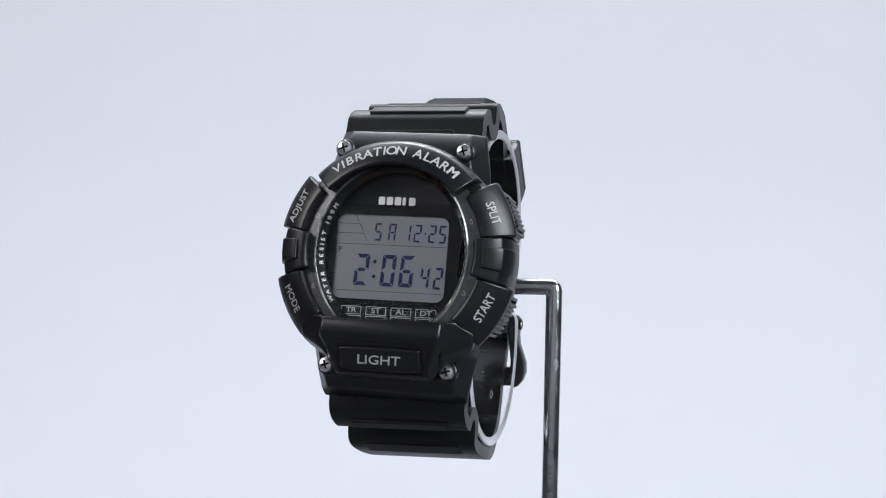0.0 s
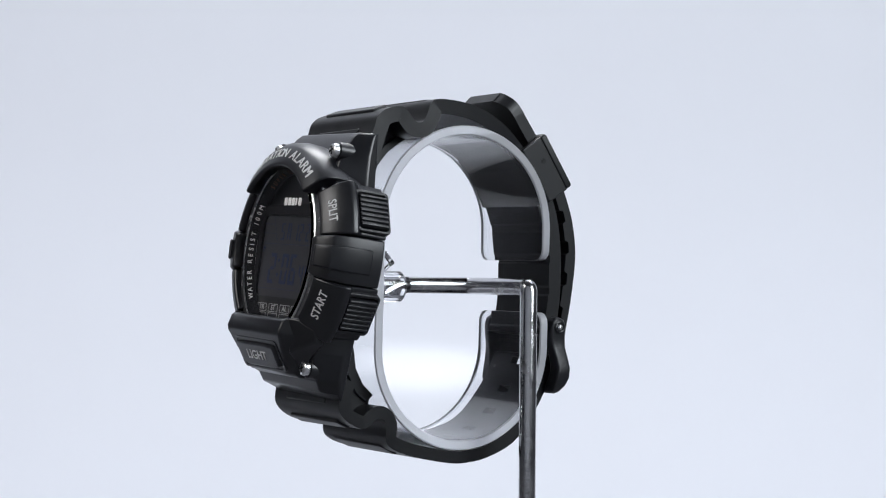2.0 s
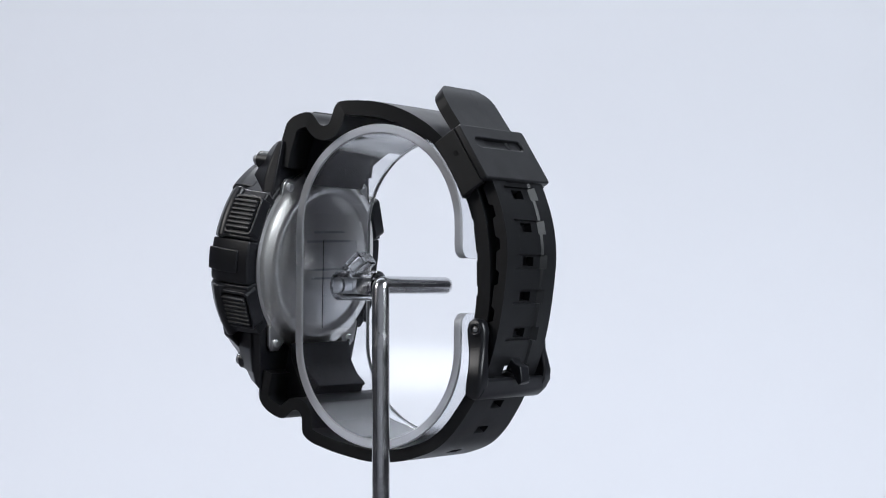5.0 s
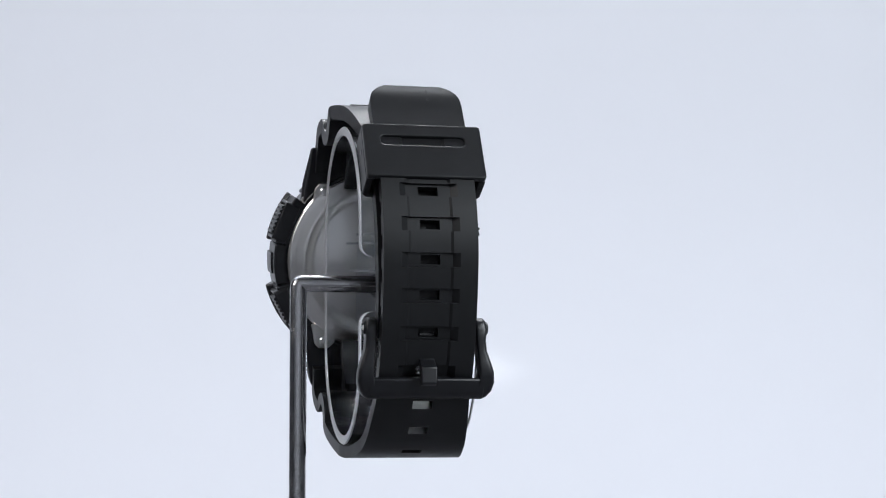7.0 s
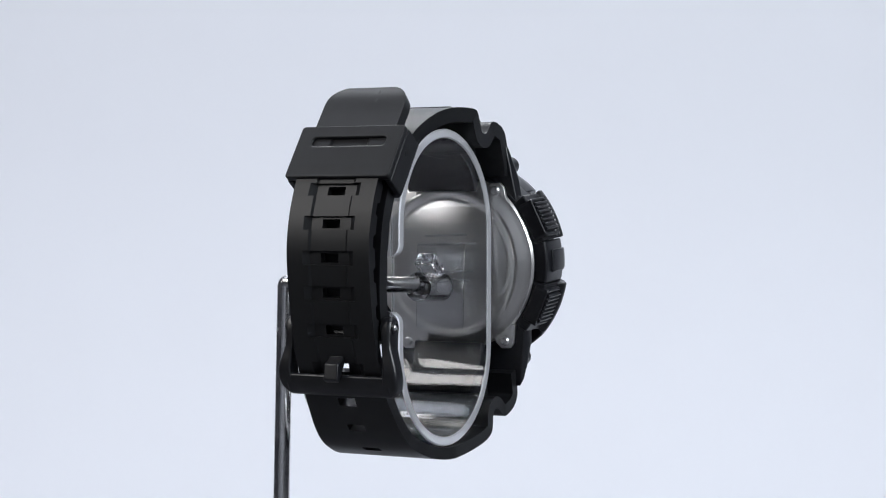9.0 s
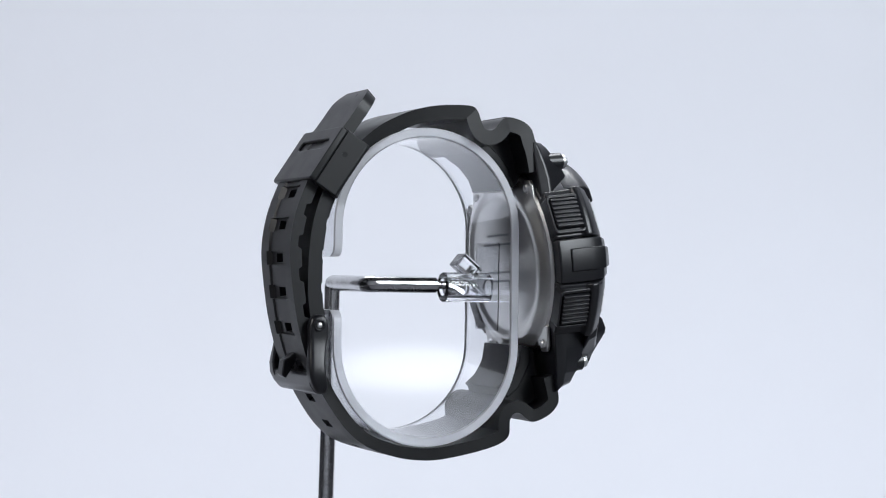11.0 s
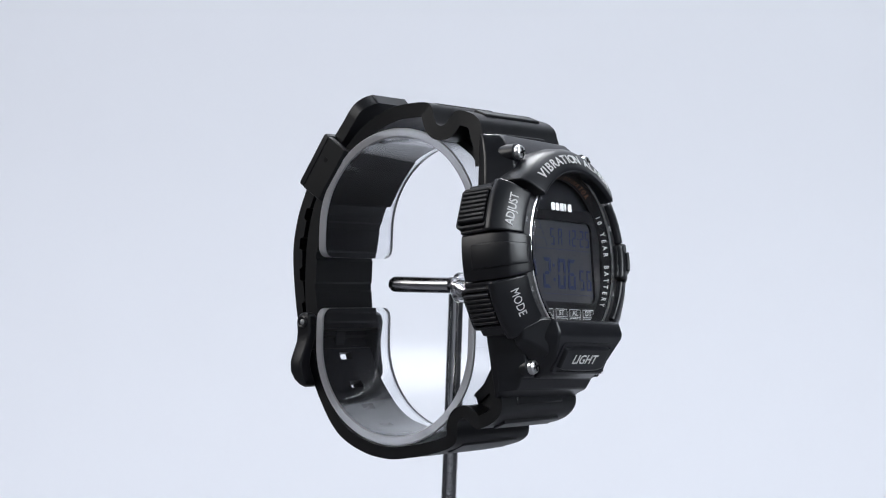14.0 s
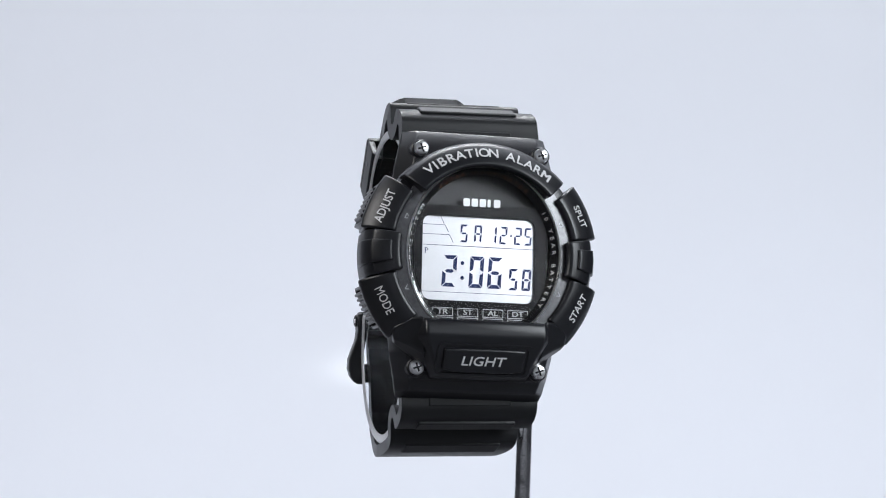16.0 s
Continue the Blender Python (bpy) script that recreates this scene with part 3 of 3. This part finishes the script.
def build_straps(watch):
    strap("upper_strap", UPPER, 2.9, taper([(0, 13.6), (8, 13.4), (26, 13.0), (50, 9.6), (90, 9.2)]), lambda s, t: [0.0], watch, "moulded black resin strap half with a deep ridge",
          lambda s, t: 0.22 if s > 52 and (s - 54) % 6.8 < 1.8 else 0.0)
    path = smooth_path(LOWER, STEP)
    ln = STEP * (len(path) - 1)
    zs = [16.9, 10.5, 3.9, -2.9, -9.7, -17.2]
    ends = []
    for z in zs:
        ends.append(STEP * min((abs(p.y - z), i) for i, p in enumerate(path) if p.x > 18)[1])
    ends += [STEP * min((abs(p.x - x), i) for i, p in enumerate(path) if p.y < -20 and p.x > 0)[1] for x in (21.4, 17.7, 11.8, 5.5)]

    def cells(s, total):
        near = min(abs(s - e) for e in ends)
        outer = s > ends[5] - 3
        mid = None if near < 1.0 else 0.0
        if not outer:
            return [0.0, 0.0, 0.0, 0.0, mid, 0.0, 0.0, 0.0, 0.0]
        d = -0.9
        if near < 1.45:
            return [0.0, (0.0, d), d, d, None if near < 1.05 else d, d, d, (d, 0.0), 0.0]
        if s < total - 13:
            return [0.0, 0.0, (0.0, -0.3), -0.3, -0.3, -0.3, (-0.3, 0.0), 0.0, 0.0]
        return [0.0] * 9
    strap("lower_strap", LOWER, -2.4, taper([(0, 13.3), (8, 13.1), (22, 12.6), (38, 11.9), (52, 10.1), (66, 9.0), (ln - 5, 9.0), (ln - 3.4, 8.8), (ln - 2.2, 8.3), (ln - 1.1, 7.4), (ln - 0.4, 6.4), (ln, 5.2)]), cells, watch, "long black resin strap half with a row of slots",
          lambda s, t: 0.8 if s > ends[5] - 3 and min(abs(s - e - 3.4) for e in ends[:6]) < 1.5 else 0.0, 0.2)
    # a fine mould seam on the free end
    a, b = Vector((14.9, 34.5)), Vector((12.9, 36.9))
    n = Vector((0.77, 0.64))
    seam = [a - n * 0.3, b - n * 0.3, b + n * 0.12, a + n * 0.12]
    part("mould_seam", loops(bmesh.new(), [[(strap_x(p.y) + u, p.x, p.y) for p in seam] for u in (-2.6, -2.2)]), RESIN_MATT, watch)
    # raised ribs across the ridges of both halves
    for pts, wide in (([(-19.4, 31.9), (-16.2, 33.2)], 9.5), ([(-25.6, -26.4), (-22.6, -27.9)], 9.5), ([(-21.9, 26.4), (-21.0, 28.6)], 8.0), ([(-26.5, -20.8), (-26.9, -23.4)], 8.0),
                      ([(-8.0, 34.5), (-3.0, 34.9)], 9.5), ([(-16.0, -31.2), (-12.0, -33.2)], 9.5)):
        a, b = Vector(pts[0]), Vector(pts[1])
        t = (b - a).normalized()
        n = Vector((-t.y, t.x)) if pts[0][1] > 0 else Vector((t.y, -t.x))
        q = [a - n * 1.5 + t * 0.2, b - n * 1.5, b + n * 0.25, a + n * 0.35 + t * 0.3]
        bm = loops(bmesh.new(), [[(strap_x(p.y) + u, p.x, p.y) for p in q] for u in (-wide, wide)])
        part("strap_rib", bm, RESIN_MATT, watch, bevel=0.3)
    # the straps' inner flanges that hook in behind the case
    for web, sheet in (([(-21.4, 26.7), (-19.8, 30.4), (-15.4, 31.7), (-11.0, 28.5), (-9.4, 28.6), (-11.6, 26.9), (-14.7, 24.8), (-16.9, 22.2), (-18.2, 19.3), (-19.6, 19.3), (-21.0, 21.2)],
                        [(-9.0, 28.2), (-11.4, 26.8), (-14.6, 24.6), (-16.8, 22.0), (-18.0, 19.0), (-19.3, 19.2), (-18.0, 22.8), (-15.6, 25.8), (-12.0, 28.4)]),
                       ([(-23.9, -13.3), (-21.3, -13.0), (-20.7, -16.8), (-19.1, -19.8), (-16.8, -22.0), (-17.7, -24.9), (-20.1, -26.7), (-21.7, -27.2), (-24.5, -25.7), (-25.9, -23.2), (-24.9, -18.3)],
                        [(-23.0, -13.2), (-21.1, -12.8), (-20.5, -16.8), (-18.9, -19.8), (-16.6, -22.0), (-18.2, -23.4), (-20.5, -21.5), (-22.2, -18.2), (-23.1, -16.1)])):
        # solid fill added so that the strap's hollow looks dark, as in shade
        for name, poly, w in (("strap_hollow_fill", web, 7.4), ("strap_flange", sheet, 7.9)):
            bm = loops(bmesh.new(), [[(strap_x(z) + u, y, z) for y, z in poly] for u in (-w, w)])
            part(name, bm, RESIN_MATT, watch, bevel=0.25)
    build_keeper(watch)
    build_buckle(watch)


def box_between(bm, o, ax, ay, az):
    """A box from a corner and three edges."""
    o, ax, ay, az = (Vector(q) for q in (o, ax, ay, az))
    return loops(bm, [[o, o + ax, o + ax + ay, o + ay], [o + az, o + ax + az, o + ax + ay + az, o + ay + az]])


def build_keeper(watch):
    t = Vector((0, 6.7, -10.2)).normalized()
    n = Vector((0, 10.2, 6.7)).normalized()
    x = Vector((1, 0, 0))
    o = Vector((strap_x(23), 19.3, 29.7))
    ln, w, dp = 12.2, 11.45, 7.2
    cup = [(-w, -1.4), (-w, -dp + 0.8), (-w + 0.8, -dp), (w - 0.8, -dp), (w, -dp + 0.8), (w, -1.4), (w - 1.4, -1.4), (w - 1.4, -dp + 1.4), (-w + 1.4, -dp + 1.4), (-w + 1.4, -1.4)]
    keeper = part("strap_keeper", loops(bmesh.new(), [[o + x * u + n * v + t * s for u, v in cup] for s in (0, ln)]), RESIN_MATT, watch, "square black strap keeper loop with a slot", bevel=0.25)
    m = Matrix.Translation(o) @ Matrix((x, t, n)).transposed().to_4x4()
    outer, inner = rounded(-w, 0, w, ln, 0.6), rounded(-8.2, 2.7, 8.2, 4.8, 1.0)
    lid = loops(bmesh.new(), [[(u, v, -1.4) for u, v in outer], [(u, v, 0.0) for u, v in outer], [(u, v, 0.0) for u, v in inner], [(u, v, -1.4) for u, v in inner]], closed=True)
    part("slotted_face", lid, RESIN_MATT, keeper, "", m, bevel=0.3)
    for s in (-1, 1):
        # a proud black disc stands in for the shaded pin hole
        hole = lathe([(0.02, -0.2), (0.5, -0.2), (0.55, 0.06), (0.02, 0.05)], steps=14)
        part("pin_hole_shade", hole, DIAL, keeper, "", Matrix.Translation(o + x * s * w + t * 4.4 - n * 3.4) @ Matrix.Rotation(radians(90 * s), 4, "Y"))


def build_buckle(watch):
    # stations down an arm: z, inner and outer half width, inner and outer depth
    rows_z = [(-6.9, 9.6, 11.2, 22.6, 24.2), (-7.6, 9.5, 11.6, 21.8, 25.1), (-9.0, 9.5, 11.7, 21.5, 25.6), (-11.0, 9.6, 11.5, 21.5, 25.5), (-13.0, 9.8, 11.7, 21.9, 25.5),
              (-15.0, 10.0, 12.4, 22.3, 25.7), (-17.0, 10.2, 13.0, 22.5, 25.9), (-19.0, 10.0, 13.1, 22.2, 25.7), (-20.6, 9.5, 12.7, 21.8, 25.0), (-21.7, 9.0, 11.9, 21.9, 24.2), (-22.2, 8.5, 11.0, 22.4, 23.7)]
    for s in (-1, 1):
        rings = [[(strap_x(z) + s * a, y0, z), (strap_x(z) + s * b, y0 + 0.3, z), (strap_x(z) + s * b, y1 - 0.5, z), (strap_x(z) + s * (b - 0.5), y1, z), (strap_x(z) + s * a, y1, z)] for z, a, b, y0, y1 in rows_z]
        arm = part("buckle_arm", loops(bmesh.new(), rings), RESIN, watch, "glossy black plastic buckle arm", bevel=0.35, smooth=50)
        where = Matrix.Translation((strap_x(-9) + s * 11.7, 23.7, -8.9)) @ Matrix.Rotation(radians(90 * s), 4, "Y")
        pin = lathe([(0.02, -0.6), (0.55, -0.6), (0.55, 0.15), (0.4, 0.3), (0.02, 0.35)], steps=16)
        part("pin", pin, SCREW, arm, "steel spring bar end", where)
        ring = lathe([(0.75, -0.4), (1.25, -0.4), (1.25, 0.15), (1.0, 0.28), (0.75, 0.15)], steps=20)
        part("pin_socket", ring, RESIN, arm, "", where)
    bar = [(24.8, -18.0), (25.6, -18.3), (25.2, -20.5), (24.2, -21.9), (23.2, -22.3), (22.4, -22.0), (23.2, -20.6)]
    part("buckle_bar", loops(bmesh.new(), [[(strap_x(z) + u, y, z) for y, z in bar] for u in (-11.2, 11.2)]), RESIN, watch, "black plastic buckle bar", bevel=0.4)
    tongue = [(24.6, -9.5), (25.0, -12), (25.2, -14.6), (26.2, -15.4), (27.4, -16.0), (27.8, -19.0), (26.9, -19.6), (25.4, -17.2), (24.2, -15.0), (23.6, -10.0)]
    part("buckle_tongue", loops(bmesh.new(), [[(strap_x(z) + u, y, z) for y, z in tongue] for u in (-1.5, 1.5)]), RESIN, watch, bevel=0.25)


def build_watch():
    watch = tagged(new("wrist_watch"), "black resin digital sports watch strapped round a clear display cuff", "watch")
    build_case(watch)
    build_guards(watch)
    for u in (-11.6, 11.6):
        for v in (-20.35, 20.35):
            build_screw(watch, u, v)
    build_face(watch)
    build_back(watch)
    build_straps(watch)
    return watch


# ---- the clear cuff and the steel stand ----
def build_cuff():
    cuff = tagged(new("display_cuff"), "clear acrylic C-shaped watch cuff with a tube socket", "watch stand")
    top, bottom, rad, mid = 10.4, -12.9, 19.8, 0.9
    tip = (0, 0.12, 0.4, 0.9, 1.5, 2.3)
    line_pts = [(mid + rad, 4.4 + d) for d in tip]
    line_pts += [(mid + rad * math.cos(radians(a)), top + rad * math.sin(radians(a))) for a in range(0, 181, 5)]
    line_pts += [(mid - rad, top - (top - bottom) * k / 6) for k in range(1, 6)]
    line_pts += [(mid + rad * math.cos(radians(a)), bottom + rad * math.sin(radians(a))) for a in range(180, 361, 5)]
    line_pts += [(mid + rad, -6.0 - d) for d in tip[::-1]]
    bm = bmesh.new()
    rings = []
    for i, (y, z) in enumerate(line_pts):
        a, b = Vector(line_pts[max(0, i - 1)]), Vector(line_pts[min(len(line_pts) - 1, i + 1)])
        t = (b - a).normalized()
        n = Vector((-t.y, t.x))
        x0 = strap_x(z) + 0.45
        o = Vector((y, z))
        i2 = o + n * 1.85
        e = 0.25
        # the corners of both ends are rounded off
        short = 2.3 - min(2.3, abs(z - 4.4), abs(z + 6.0)) if y > mid + rad - 0.01 else 0.0
        w = 11.45 - 2.3 + math.sqrt(max(0.0, 2.3 ** 2 - short ** 2))
        rings.append([(x0 - w + e, o.x, o.y), (x0 + w - e, o.x, o.y), (x0 + w, *(o + n * e)), (x0 + w, *(i2 - n * e)), (x0 + w - e, i2.x, i2.y), (x0 - w + e, i2.x, i2.y), (x0 - w, *(i2 - n * e)), (x0 - w, *(o + n * e))])
    loops(bm, rings)
    bm.faces.ensure_lookup_table()
    per = 8
    for k, f in enumerate(bm.faces):
        if k % per in (1, 2, 3, 5, 6, 7) and k < per * (len(rings) - 1):
            f.material_index = 1
        if k >= per * (len(rings) - 1):
            f.material_index = 1
    part("ring", bm, [ACRYLIC, ACRYLIC_EDGE], cuff, "bent clear acrylic ring with frosted edges whitened for piped light", smooth=30)
    axis = Matrix.Translation((strap_x(-1.3), 0, -1.3)) @ Matrix.Rotation(radians(-90), 4, "X")
    sock = lathe([(1.75, -17.0), (3.05, -17.0), (3.05, -7.1), (2.9, -6.9), (1.75, -6.9)], steps=40)
    part("socket", sock, ACRYLIC, cuff, "clear acrylic tube socket", axis)
    slant = Matrix.Translation((strap_x(0), -12.4, 2.6)) @ Matrix.Rotation(radians(-50), 4, "X")
    part("gusset", prism(rounded(-2.2, -1.6, 2.2, 1.6, 0.5), -2.0, 3.0), ACRYLIC, cuff, "small slanted clear block", slant, bevel=0.3)
    plate = prism(rounded(-5.5, -10, 5.5, 8, 0.6), -0.1, 0.1)
    part("socket_plate", plate, ACRYLIC, cuff, "thin clear plate behind the socket", Matrix.Translation((strap_x(-1), -16.92, 0)) @ Matrix.Rotation(radians(90), 4, "X"))
    return cuff


def build_stand():
    stand = tagged(new("rod_stand"), "bent chromed steel rod holding up the cuff", "stand")
    zc = -0.9
    path = [(4.0, -5.2, zc), (4.0, 6.0, zc)]
    path += [(4.0 + 1.4 - 1.4 * math.cos(radians(a)), 8.0 + 1.4 * math.sin(radians(a)), zc) for a in range(0, 91, 15)]
    path += [(12, 9.3, zc), (25.1, 9.1, zc)]
    path += [(25.1 + 0.7 * math.sin(radians(a)), 9.1, zc - 0.7 + 0.7 * math.cos(radians(a))) for a in range(0, 91, 30)]
    path += [(25.45, 9.7, -38), (24.1, 11.95, FLOOR_Z - 4.5)]
    part("rod", tube(bmesh.new(), path, 1.65, 28), CHROME, stand, "polished chromed rod with fine scratches", smooth=40)
    part("neck", tube(bmesh.new(), [(4.0, -7.4, zc), (4.0, -5.2, zc)], 0.85), CHROME, stand)
    part("tip", tube(bmesh.new(), [(4.0, -11.2, -1.3), (4.0, -11.0, -1.3), (4.0, -7.4, -1.3)], 1.6), CHROME, stand, "dark steel tip inside the socket", bevel=0.2)
    return stand


WATCH, CUFF, STAND = build_watch(), build_cuff(), build_stand()


# ---- what moves: everything turns together; the seconds of the display count on ----
def motions():
    for thing in (WATCH, CUFF, STAND):
        walk(thing, [(t, pose(0, 0, 0, 0, 0, a)) for t, a in ANGLES])
    # switching is mimicked by depth: clear strokes sink out of sight inside the solid panel
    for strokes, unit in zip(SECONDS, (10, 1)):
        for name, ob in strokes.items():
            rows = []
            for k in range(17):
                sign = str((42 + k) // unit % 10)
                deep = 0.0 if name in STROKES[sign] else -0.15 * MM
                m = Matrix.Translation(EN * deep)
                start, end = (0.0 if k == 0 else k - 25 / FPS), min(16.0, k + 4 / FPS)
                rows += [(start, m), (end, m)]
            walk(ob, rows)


motions()
